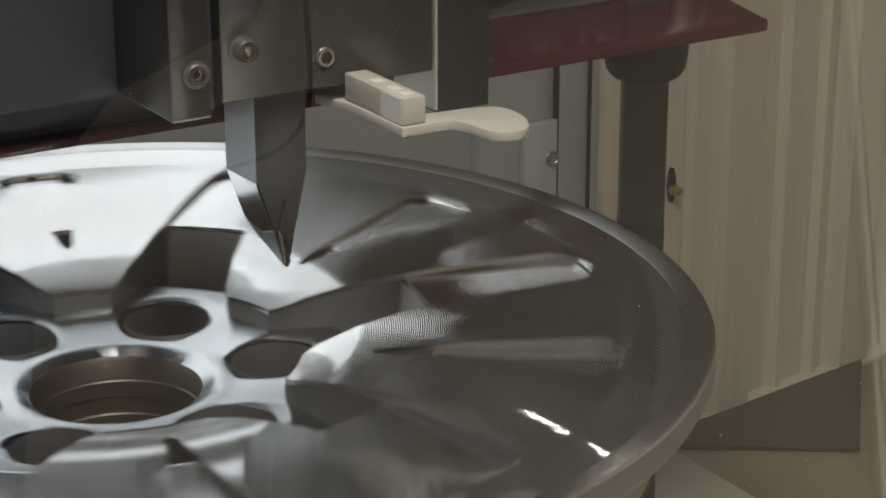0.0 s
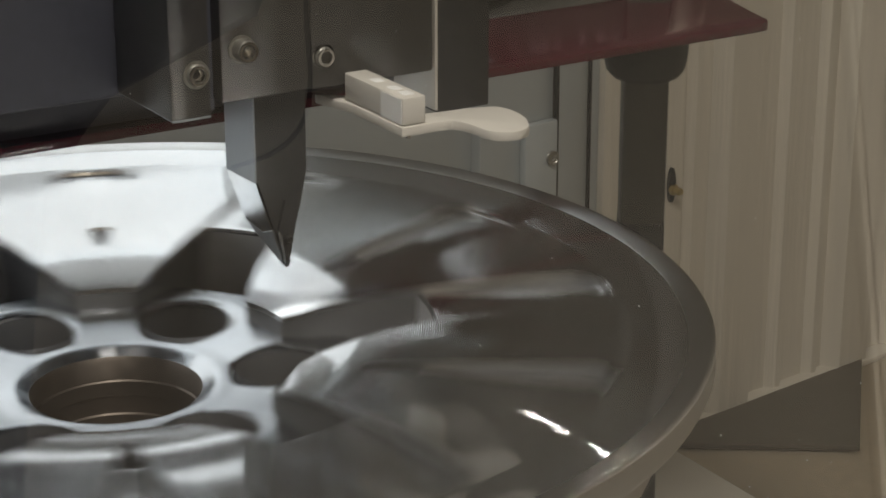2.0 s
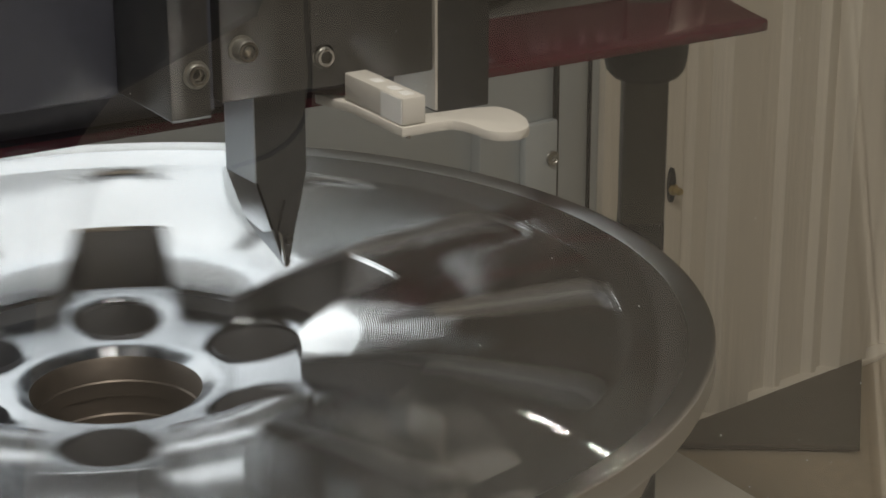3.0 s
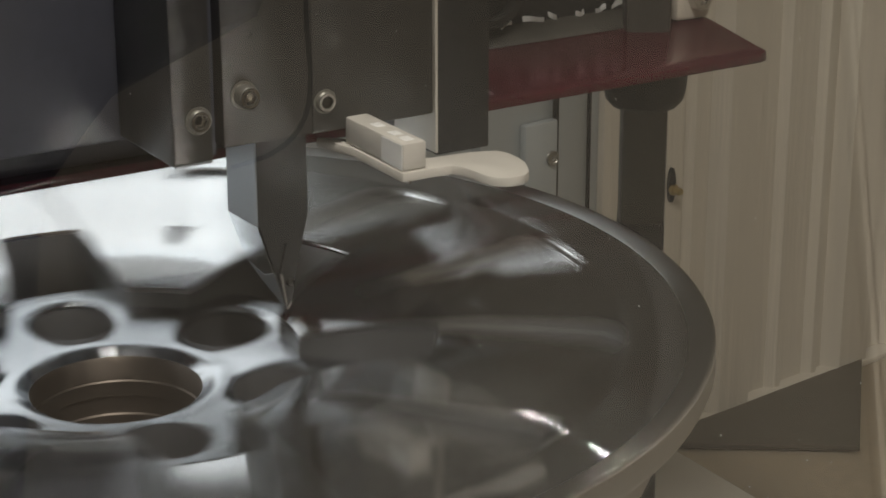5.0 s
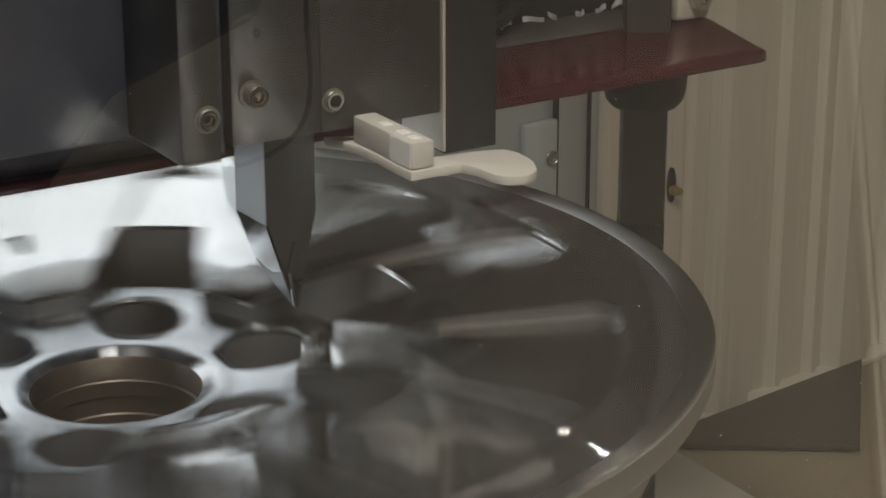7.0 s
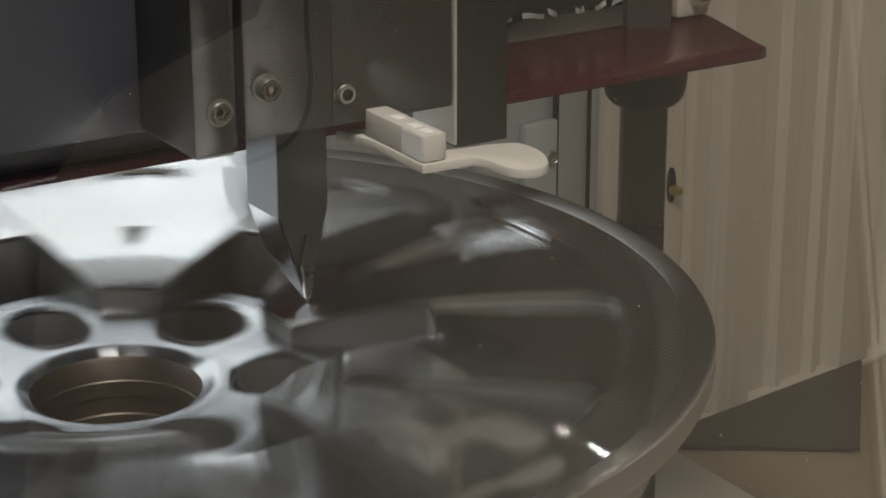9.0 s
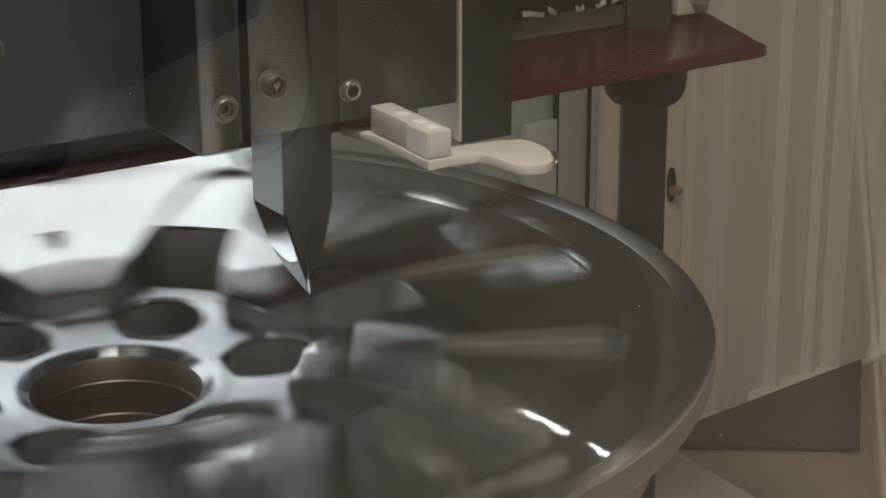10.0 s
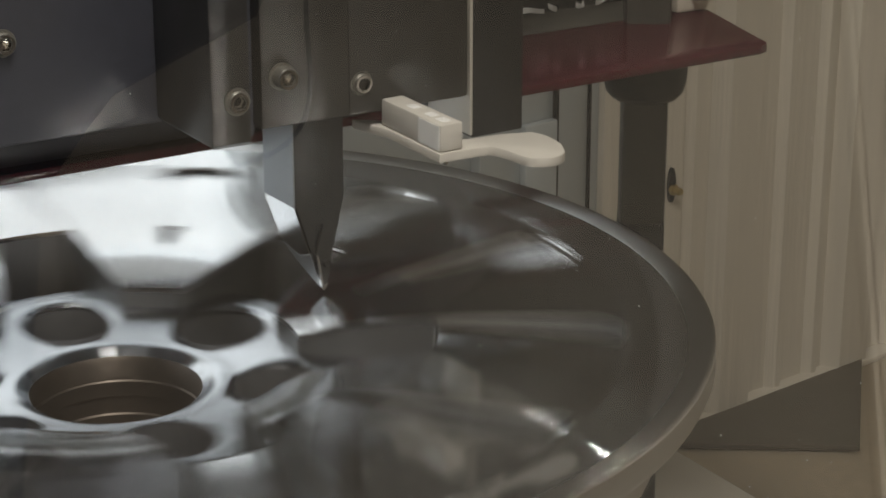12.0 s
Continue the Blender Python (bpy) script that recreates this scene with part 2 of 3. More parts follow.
def build_enclosure():
    tagged(part("floor", box(-1.1, -1.6, FLOOR_Z - 0.02, 1.5, 0.9, FLOOR_Z), FLOOR), "brown stained sheet steel machine floor", kind="structure")
    # back wall: solid below and on one side of the window opening
    w = bmesh.new()
    box(-1.9, 0.06, FLOOR_Z, 0.6, 0.09, 0.095, bm=w)
    box(-0.365, 0.06, 0.095, 0.6, 0.09, 1.2, bm=w)
    box(-1.9, 0.06, 0.41, -0.365, 0.09, 1.2, bm=w)
    on_wall(tagged(part("wall_north", w, WALL_GREY), "grey sheet metal back wall of the enclosure", kind="structure"))
    on_wall(tagged(part("window_1", box(-1.9, 0.14, 0.0, -0.3, 0.15, 0.95), DAYLIGHT), "bright daylit opening in the back wall", kind="structure"))
    # corrugated sheet in front of the solid wall
    bm = bmesh.new()
    # broad crowns with two small ribs in the trough between them
    pts, x = [(-0.052, 0.0), (-0.02, 0.0), (-0.012, 0.014), (-0.002, 0.014), (0.003, 0.008), (0.007, 0.008), (0.011, 0.014), (0.026, 0.014)], 0.0335
    while x < 0.56:
        pts += [(x, 0.0), (x + 0.032, 0.0), (x + 0.042, 0.014), (x + 0.067, 0.014), (x + 0.073, 0.007), (x + 0.078, 0.007), (x + 0.084, 0.014),
                (x + 0.112, 0.014), (x + 0.118, 0.008), (x + 0.123, 0.008), (x + 0.127, 0.014), (x + 0.136, 0.014)]
        x += 0.1445
    top, low = [[bm.verts.new((a, b, z)) for a, b in pts] for z in (1.0, FLOOR_Z)]
    for i in range(len(pts) - 1):
        bm.faces.new((top[i], top[i + 1], low[i + 1], low[i]))
    sheet = part("corrugated_sheet", bm, WALL, smooth=0)
    mod = sheet.modifiers.new("thickness", "SOLIDIFY")
    mod.thickness = 0.0015
    on_wall(tagged(sheet, "cream painted corrugated steel wall sheet", kind="structure"))
    on_wall(tagged(part("trim", box(-0.05, -0.004, FLOOR_Z, 0.56, 0.024, FLOOR_Z + 0.005, 0.001), WALL), "cream base strip under the corrugated sheet", kind="structure"))
    tagged(part("wall_east", box(1.1, -1.6, FLOOR_Z, 1.13, 0.62, 1.2), WALL), "cream side wall of the enclosure", kind="structure")
    tagged(part("wall_west", box(-1.13, -0.5, FLOOR_Z, -1.1, 0.3, 1.2), WALL_GREY), "grey side wall of the enclosure", kind="structure")
    tagged(part("ceiling", box(-1.2, -0.52, 1.2, 1.2, 0.7, 1.23), BLACK), "dark enclosure ceiling", kind="structure")
    # grey profile panels left of the column
    for name, x0, x1, d in (("profile_panel", -0.36, -0.212, 0.012), ("profile_panel", -0.2115, -0.1442, 0.004), ("profile_panel", -0.1423, -0.1129, 0.002), ("profile_panel", -0.1112, -0.1017, 0.002)):
        on_wall(tagged(part(name, box(x0, d, FLOOR_Z, x1, 0.058, 1.0, 0.0015), WALL_GREY), "grey aluminium profile panel on the back wall", kind="structure"))
    on_wall(tagged(part("profile_panel", box(-0.1015, -0.003, FLOOR_Z, -0.054, 0.058, 1.0, 0.0015), WALL), "cream painted edge strip beside the guide column", kind="structure"))
    for x0, x1 in ((-0.1441, -0.1424), (-0.1128, -0.1113)):
        on_wall(tagged(part("panel_joint", box(x0, 0.0002, FLOOR_Z, x1, 0.05, 1.0), DARK_HOLE), "dark joint between the wall panels", kind="structure"))
    # cover plate with a round screw
    plate = tagged(on_wall(new("cover_plate")), "small grey cover plate with a round screw", "plate")
    part("plate", box(-0.176, -0.003, -0.24, -0.1462, 0.0035, -0.1, 0.0012), WALL_GREY, plate)
    sc = part("screw", turned([(0.0001, 0), (0.0015, 0), (0.002, 0.0012), (0.0036, 0.0012), (0.0042, 0.002), (0.0052, 0.002), (0.0054, 0.0)], 28), BOLT_DARK, plate)
    sc.matrix_local = pose(-0.1515, -0.003, -0.127, 90, 0, 0)
    # slot with a brass bolt on the sheet
    slot = tagged(on_wall(new("slotted_bracket")), "dark slot with a brass bolt in the wall sheet", "bracket")
    part("slot", prism([(0.0036 * math.cos(a), 0.0135 * math.sin(a)) for a in [i * math.pi / 12 for i in range(24)]], 0, 0.003), DARK_HOLE, slot).matrix_local = pose(-0.031, -0.001, -0.172, 90, 0, 0)
    part("bolt", turned([(0.0001, 0.009), (0.0026, 0.009), (0.003, 0.0082), (0.003, 0.003), (0.0042, 0.003), (0.0042, 0.0), (0.0001, 0)], 6), material("brass", (0.5, 0.4, 0.2), 0.3, 1.0), slot, "dull brass bolt", smooth=0).matrix_local = pose(-0.031, -0.004, -0.175, 90, 0, 0)
    # unseen panels that fill the back above the work, added for dark reflections
    tagged(part("upper_mirror_panel", box(0.247, 0.383, 0.179, 1.09, 0.395, 1.1, 0.004), COVER), "unseen grey-brown panel across the back, added for the wheel to mirror", kind="structure")
    tagged(part("black_mirror_strip", box(0.247, 0.38, 0.108, 1.09, 0.395, 0.178, 0.004), DARK_HOLE), "unseen black strip across the back, added for the wheel to mirror", kind="structure")
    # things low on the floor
    # thin dark sheet laid where the floor lies in shade along the wall
    tagged(part("floor_shade", prism([(0.6, 0.437), (0.859, 0.4745), (0.7395, 0.3438), (0.6897, 0.3782), (0.6306, 0.4172)], FLOOR_Z + 0.002, FLOOR_Z + 0.006), SHADE_BROWN), "dark brown sheet for the shaded floor by the back wall", kind="structure")


def build_bed():
    slab = tagged(new("bed_casting"), "grey cast bed plate under the wheel", "machine bed")
    part("bed_top", box(0.2, -0.32, -0.345, 0.558, 0.339, -0.33, 0.002), SLAB, slab)
    part("bed_body", box(0.21, -0.31, FLOOR_Z, 0.548, 0.33, -0.345), SLAB, slab)


# ---- the wheel ----
BOLT_AZ = [math.radians(60 * i) for i in range(6)]


def hub_mesh():
    """A round pad with a bore and six lug holes, built sector by sector."""
    bm = bmesh.new()
    rb, rp, rc, rh, n = 0.0352, 0.104, 0.0675, 0.0185, 72

    def top(r):
        if r < 0.041:
            return -0.0325 + 0.003 * (r - rb) / 0.0058
        if r < 0.05:
            return -0.0295
        return -0.0295 + 0.004 * min(1, (r - 0.05) / 0.03) - (0.004 * max(0, (r - 0.1) / 0.004) ** 2)

    for s in BOLT_AZ:
        loops = []
        for ring in range(9):
            k = ring / 8
            loop = []
            for i in range(n):
                a = 2 * math.pi * i / n
                hx, hy = rc + rh * math.cos(a), rh * math.sin(a)
                # a matching point on the sector's outline, found along the ray from the hole's middle
                c, d = math.cos(a), math.sin(a)
                best = 1.0
                for sgn in (1, -1):
                    e = (math.cos(sgn * math.pi / 6), math.sin(sgn * math.pi / 6))
                    den = c * e[1] - d * e[0]
                    if abs(den) > 1e-9:
                        t = -(rc * e[1]) / den
                        if t > 0:
                            best = min(best, t)
                for R in (rb, rp):
                    q = rc * c
                    disc = q * q - (rc * rc - R * R)
                    if disc > 0:
                        for t in (-q - math.sqrt(disc), -q + math.sqrt(disc)):
                            if t > 1e-6:
                                best = min(best, t)
                ox, oy = rc + best * c, best * d
                x, y = hx + (ox - hx) * k, hy + (oy - hy) * k
                r = math.hypot(x, y)
                z = top(r) - 0.0016 * max(0, 1 - k * 5) ** 2
                loop.append(bm.verts.new((x * math.cos(s) - y * math.sin(s), x * math.sin(s) + y * math.cos(s), z)))
            loops.append(loop)
        for a, b in zip(loops, loops[1:]):
            for i in range(n):
                bm.faces.new((a[i], a[(i + 1) % n], b[(i + 1) % n], b[i]))
    bmesh.ops.remove_doubles(bm, verts=bm.verts, dist=0.00005)
    return bm


def face_z(r):
    """The turned face: it rises steeply from the root and levels out towards the lip."""
    return -0.0021 - 0.0135 * math.exp(-(r - 0.079) / 0.033)


def spoke_mesh(kind):
    """A forked spoke: a root that splits into two arms. under: its painted flanks; edge: the bright trimmed edge round the face; else its turned face."""
    bm = bmesh.new()

    def half(r):
        return np.interp(r, (0.076, 0.082, 0.1, 0.13, 0.16, 0.196, 0.203, 0.2095), (9.5, 13.0, 17.5, 21.5, 23.2, 25.0, 26.2, 30.0))

    def slit(r):
        return np.interp(r, (0.107, 0.109, 0.114, 0.16, 0.196, 0.2015, 0.205), (0.0, 1.1, 1.6, 3.8, 5.6, 5.2, 3.2))

    radii = [0.076, 0.079, 0.082, 0.087, 0.093, 0.1, 0.1065, 0.109, 0.114, 0.122, 0.13, 0.145, 0.16, 0.18, 0.19, 0.196, 0.199, 0.2015, 0.2035, 0.205, 0.2075, 0.2095]
    rows = []
    m = 8
    for r in radii:
        h, s = half(r), slit(r)
        row = []
        for side in (-1, 1):
            az = [side * (s + (h - s) * k / m) for k in range(m + 1)]
            row.append([(r * math.cos(radians(a)), r * math.sin(radians(a)), face_z(r)) for a in az])
        rows.append(row)
    cache = {}

    def vert(p):
        key = tuple(round(c, 6) for c in p)
        if key not in cache:
            cache[key] = bm.verts.new(p)
        return cache[key]

    for a, b in zip(rows, rows[1:]):
        for side in (0, 1):
            for k in range(m):
                quad = [vert(a[side][k]), vert(a[side][k + 1]), vert(b[side][k + 1]), vert(b[side][k])]
                quad = list(dict.fromkeys(quad))
                if len(quad) > 2:
                    bm.faces.new(quad)
    bmesh.ops.recalc_face_normals(bm, faces=bm.faces)
    bm.normal_update()
    if sum(f.normal.z for f in bm.faces) < 0:
        bmesh.ops.reverse_faces(bm, faces=bm.faces)
    if kind != "face":
        edges = [e for e in bm.edges if e.is_boundary]
        faces = bm.faces[:]
        if kind == "under":
            for v in bm.verts:
                v.co.z -= 0.0021
        r1 = bmesh.ops.extrude_edge_only(bm, edges=edges)
        for v in [v for v in r1["geom"] if isinstance(v, bmesh.types.BMVert)]:
            if kind == "under":
                v.co.z = -0.042 if math.hypot(v.co.x, v.co.y) > 0.09 else -0.034
            else:
                v.co.z -= 0.0021
        bmesh.ops.delete(bm, geom=faces, context="FACES_ONLY")
    return bm


def build_wheel():
    wheel = tagged(new("alloy_wheel"), "spinning machined aluminium wheel with six forked spokes on the lathe spindle", "wheel")
    band = [(0.2052, -0.0062), (0.206, -0.0036), (0.2075, -0.0027), (0.2095, -0.0023), (0.2315, -0.0012)]
    part("lip_band", turned(band, 256), TURNED, wheel, "turned bright band inside the lip", up=True)
    lip = [(0.2315, -0.0012), (0.2325, -0.0008), (0.2395, 0.0001), (0.2412, 0.0), (0.242, -0.0006)]
    part("lip", turned(lip, 256), LIP, wheel, "satin outer lip", up=True)
    side = [(0.242, -0.0006), (0.2422, -0.009), (0.2408, -0.0125), (0.235, -0.0145), (0.228, -0.0155), (0.222, -0.02), (0.221, -0.045), (0.209, -0.06), (0.205, -0.12), (0.217, -0.15), (0.219, -0.178), (0.237, -0.186), (0.2395, -0.198), (0.233, -0.2), (0.214, -0.19), (0.211, -0.155), (0.199, -0.122), (0.199, -0.064), (0.204, -0.036)]
    part("barrel", turned(side, 200), CAST, wheel, "plain cast outer barrel")
    part("inner_barrel", turned([(0.204, -0.036), (0.2048, -0.03), (0.2055, -0.012)], 200), SILVER, wheel)
    # hole walls take the dark paint to stand in for their inner shade
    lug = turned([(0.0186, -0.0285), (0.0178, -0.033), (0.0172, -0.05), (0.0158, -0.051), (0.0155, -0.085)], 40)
    lug = part("lug_hole", lug, POCKET, wheel, "lug hole, dark to carry the shade inside it")
    for i, a in enumerate(BOLT_AZ):
        o = lug if i == 0 else new("lug_hole", lug.data)
        o.parent = wheel
        o.matrix_local = pose(0.0675 * math.cos(a), 0.0675 * math.sin(a), 0)
    part("hub", hub_mesh(), HUB, wheel, "polished hub pad with six lug holes", up=True)
    bore = [(0.0352, -0.0325), (0.0345, -0.034), (0.0345, -0.043), (0.0335, -0.0435), (0.0335, -0.05), (0.0342, -0.0505), (0.0342, -0.058), (0.033, -0.0585), (0.033, -0.085)]
    part("bore", turned(bore, 96), BORE, wheel, "stepped dark centre bore")
    part("ledge", turned([(0.2056, -0.0052), (0.203, -0.0064), (0.1345, -0.0068), (0.1315, -0.0072), (0.1305, -0.009)], 200), TURNED, wheel, "turned silver ledge behind the spoke ends", up=True)
    part("inner_dish", turned([(0.1, -0.045), (0.127, -0.038), (0.1297, -0.02), (0.1305, -0.009)], 120), DISH, wheel, "dull grey inner dish")
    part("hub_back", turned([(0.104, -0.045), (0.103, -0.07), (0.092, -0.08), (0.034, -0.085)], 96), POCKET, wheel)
    face = under = edge = None
    for a in BOLT_AZ:
        m = pose(0, 0, 0, 0, 0, math.degrees(a) + 30)
        if face is None:
            under = part("spoke", spoke_mesh("under"), POCKET, wheel, "dark painted spoke with a bright turned face")
            face = part("spoke_face", spoke_mesh("face"), TURNED, under, up=True)
            edge = part("spoke_edge", spoke_mesh("edge"), LIP, under, "bright trimmed edge of the spoke")
            normals = []
            for v in face.data.vertices:
                r = math.hypot(v.co.x, v.co.y)
                k = (face_z(r + 1e-4) - face_z(r - 1e-4)) / 2e-4
                normals.append(Vector((-k * v.co.x / r, -k * v.co.y / r, 1)).normalized())
            face.data.normals_split_custom_set_from_vertices(normals)
            under.matrix_local = m
        else:
            u = new("spoke", under.data)
            u["label"] = under["label"]
            u.parent = wheel
            u.matrix_local = m
            f = new("spoke_face", face.data)
            f.parent = u
            new("spoke_edge", edge.data).parent = u
    return wheel


def build_chuck():
    chuck = tagged(new("spindle_chuck"), "dark steel lathe spindle with a flat chuck plate", "chuck")
    part("chuck_plate", turned([(0.0001, -0.2), (0.02, -0.2), (0.021, -0.198), (0.05, -0.198), (0.17, -0.2), (0.236, -0.2005), (0.238, -0.205), (0.238, -0.235), (0.0001, -0.235)], 96), POCKET, chuck)
    part("spindle", turned([(0.14, -0.235), (0.14, FLOOR_Z), (0.0001, FLOOR_Z)], 64), BLACK, chuck)
    part("stub", turned([(0.0001, -0.088), (0.028, -0.088), (0.03, -0.09), (0.03, -0.1), (0.036, -0.1), (0.036, -0.199)], 64), BORE, chuck, "brown worn centring stub")
    return chuck


# ---- the tool head ----
def build_head():
    """All that slides along the beam, in its place at the start."""
    head = tagged(new("tool_head"), "black painted tool head with a clamped turning tool", "machine head")
    part("clamp_block", box(0.0282, -0.004, 0.077, 0.0459, 0.05, 0.36, 0.0012), BLACK_WORN, head, "worn dark steel clamp block")
    part("groove_filler", box(0.0457, 0.002, 0.078, 0.0499, 0.05, 0.36), BLACK, head)
    part("clamp_plate", box(0.0496, -0.006, 0.0822, 0.0905, 0.05, 0.36, 0.0012), BLACK_WORN, head)
    part("front_plate", box(0.0907, -0.0048, 0.0815, 0.1492, 0.05, 0.36, 0.0015), BLACK_WORN, head)
    part("seam_strip", box(0.1497, -0.0052, 0.064, 0.1513, 0.03, 0.36, 0.0006), SLAB, head, "thin pale edge strip")
    part("side_block", box(0.1517, -0.003, 0.062, 0.1785, 0.06, 0.36, 0.001), DARK_HOLE, head)
    part("back_body", box(-0.6, 0.05, 0.0745, 0.045, 0.1, 0.42, 0.002), BLACK, head, "large black body behind the tool clamp")
    part("skirt", box(-0.6, 0.0868, 0.047, 0.17, 0.0905, 0.08), BLACK, head)
    # cutting tool; its lit side is put into paler flank and bevel pieces
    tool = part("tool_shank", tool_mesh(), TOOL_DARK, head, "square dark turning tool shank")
    part("lit_flank", flank_mesh(), STEEL, tool, "grey side of the shank, pale for the light on it")
    part("bevel_flank", bevel_mesh(), CARBIDE, tool, "ground bevel of the tool, bright for the light it reflects")
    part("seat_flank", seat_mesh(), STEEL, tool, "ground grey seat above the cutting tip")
    part("insert", prism([(0.0, 0.0), (0.0028, 0.007), (0.0034, 0.015), (0.0002, 0.029), (-0.0034, 0.016)], 0, 0.0024, 0.0003), TOOL_DARK, tool, "small diamond cutting insert").matrix_local = pose(0.0788, 0.0006, 0.0062, 90, 0, 0)
    part("cutting_edge", plate_mesh([(0.0752, -0.002, 0.0225), (0.0765, -0.002, 0.0215), (0.0784, -0.002, 0.0085), (0.0777, -0.002, 0.0072)], (0, 0.002, 0)), CARBIDE, tool, "bright edge of the insert")
    part("cutting_tip", plate_mesh([(0.0777, -0.0021, 0.0068), (0.0804, -0.0021, 0.0096), (0.0802, -0.0021, 0.0078), (0.0785, -0.0021, 0.0058)], (0, 0.002, 0)), CARBIDE, tool, "bright cutting tip")
    part("insert_screw", turned([(0.0001, 0.001), (0.001, 0.001), (0.0014, 0.0015), (0.002, 0.0)], 20), DARK_HOLE, tool).matrix_local = pose(0.0797, -0.0022, 0.0182, 90, 0, 0)
    # small tapped holes and specks of swarf on the plates
    for x, z in ((0.112, 0.13), (0.118, 0.13), (0.1, 0.16), (0.131, 0.118), (0.062, 0.128), (0.062, 0.152)):
        y = -0.006 if x < 0.09 else -0.004
        part("tapped_hole", turned([(0.0001, -0.0004), (0.0011, -0.0002), (0.0014, 0.0003), (0.0018, 0.0001)], 16), DARK_HOLE, head).matrix_local = pose(x, y, z, 90, 0, 0)
    # the lit lower edge of the clamp, put in as a pale strip
    part("lower_ledge", box(0.0288, -0.0046, 0.0768, 0.0454, 0.048, 0.0776, 0.0003), STEEL, head, "lower edge of the clamp, pale for the light on it")
    rnd = random.Random(8)
    chips = bmesh.new()
    for i in range(26):
        x, z = rnd.uniform(0.153, 0.177), rnd.uniform(0.066, 0.125)
        m = pose(x, -0.0031, z, rnd.uniform(0, 90), rnd.uniform(0, 90), 0) @ Matrix.Diagonal((0.0004, 0.0002, 0.0002, 1))
        bmesh.ops.create_icosphere(chips, subdivisions=1, radius=rnd.uniform(0.4, 1.0), matrix=m)
    part("chips", chips, SLAB, head, "pale dust and chips on the black side")
    return head


TIP = Vector((0.0789, 0.0, 0.0052))


def tool_mesh():
    bm = bmesh.new()
    x0, x1, y1 = 0.0668, 0.09, 0.027
    f = [bm.verts.new(c) for c in ((x0, 0, 0.12), (x1, 0, 0.12), (x1, 0, 0.0464), (TIP.x + 0.0018, 0, TIP.z + 0.003), (TIP.x, 0, TIP.z), (x0, 0, 0.0425))]
    b = [bm.verts.new(c) for c in ((x0, y1, 0.12), (x1, y1, 0.12), (x1, y1, 0.0464), (TIP.x + 0.006, 0.008, TIP.z + 0.02), (TIP.x + 0.002, 0.006, TIP.z + 0.012), (x0, y1, 0.0425))]
    bm.faces.new(f)
    bm.faces.new(b[::-1])
    for i in range(6):
        bm.faces.new((f[i], f[(i + 1) % 6], b[(i + 1) % 6], b[i]))
    bmesh.ops.bevel(bm, geom=[e for e in bm.edges if e.calc_face_angle(0) > 0.5 and all(v.co.z > 0.03 for v in e.verts)], offset=0.0004, segments=1, affect="EDGES")
    return bm


def plate_mesh(points, back):
    """A thin ground facet: its outline, and the same outline set back."""
    bm = bmesh.new()
    fr = [bm.verts.new(c) for c in points]
    bk = [bm.verts.new(v.co + Vector(back)) for v in fr]
    bm.faces.new(fr)
    bm.faces.new(bk[::-1])
    n = len(fr)
    for i in range(n):
        bm.faces.new((fr[i], fr[(i + 1) % n], bk[(i + 1) % n], bk[i]))
    return bm


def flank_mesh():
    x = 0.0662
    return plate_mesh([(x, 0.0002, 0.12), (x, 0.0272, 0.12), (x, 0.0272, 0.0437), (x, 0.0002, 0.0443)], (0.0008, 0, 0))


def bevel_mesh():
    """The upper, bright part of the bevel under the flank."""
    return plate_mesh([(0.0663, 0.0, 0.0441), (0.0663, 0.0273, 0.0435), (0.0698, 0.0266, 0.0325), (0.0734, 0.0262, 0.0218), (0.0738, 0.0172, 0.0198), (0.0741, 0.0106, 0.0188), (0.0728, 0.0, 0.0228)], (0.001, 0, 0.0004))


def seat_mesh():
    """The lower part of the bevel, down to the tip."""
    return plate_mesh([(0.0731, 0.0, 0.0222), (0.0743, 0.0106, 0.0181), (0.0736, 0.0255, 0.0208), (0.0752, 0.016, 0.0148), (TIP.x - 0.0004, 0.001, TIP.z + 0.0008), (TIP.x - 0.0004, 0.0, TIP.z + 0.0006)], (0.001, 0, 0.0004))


def build_sensor():
    s = tagged(new("sensor_bracket"), "off-white printed plastic sensor box with a paddle shaped arm", "sensor")
    part("sensor_box", box(0.1064, -0.0517, 0.0755, 0.1171, -0.004, 0.0868, 0.0008), WHITE_PLASTIC, s)
    outline = [(0.1055, -0.0525), (0.1172, -0.0527), (0.1283, -0.0535), (0.1305, -0.0575), (0.1316, -0.063), (0.1322, -0.0715), (0.1345, -0.0768), (0.1385, -0.0793), (0.143, -0.0802), (0.1468, -0.079), (0.1503, -0.0762), (0.1525, -0.0725),
               (0.1555, -0.066), (0.1569, -0.0595), (0.157, -0.052), (0.155, -0.0455), (0.1438, -0.0416), (0.1247, -0.0395), (0.118, -0.037), (0.1178, -0.004), (0.1, 0.01), (0.1055, -0.012)]
    part("paddle_plate", prism(outline, 0.0712, 0.0752, 0.0005), WHITE_PLASTIC, s)
    part("label_plate", box(0.10615, -0.0509, 0.0758, 0.1066, -0.0345, 0.0862), LABEL, s, "pale paper label")
    for y in (-0.0475, -0.018):
        part("screw_tip", turned([(0.0001, -0.0028), (0.001, -0.0026), (0.0013, 0.0), (0.0001, 0.0)], 16), CHROME, s).matrix_local = pose(0.1112, y, 0.0714)
    for y in (-0.045, -0.036, -0.022):
        part("top_recess", box(0.1095, y - 0.003, 0.0866, 0.114, y + 0.003, 0.0871, 0.0002), LABEL, s)
    return s


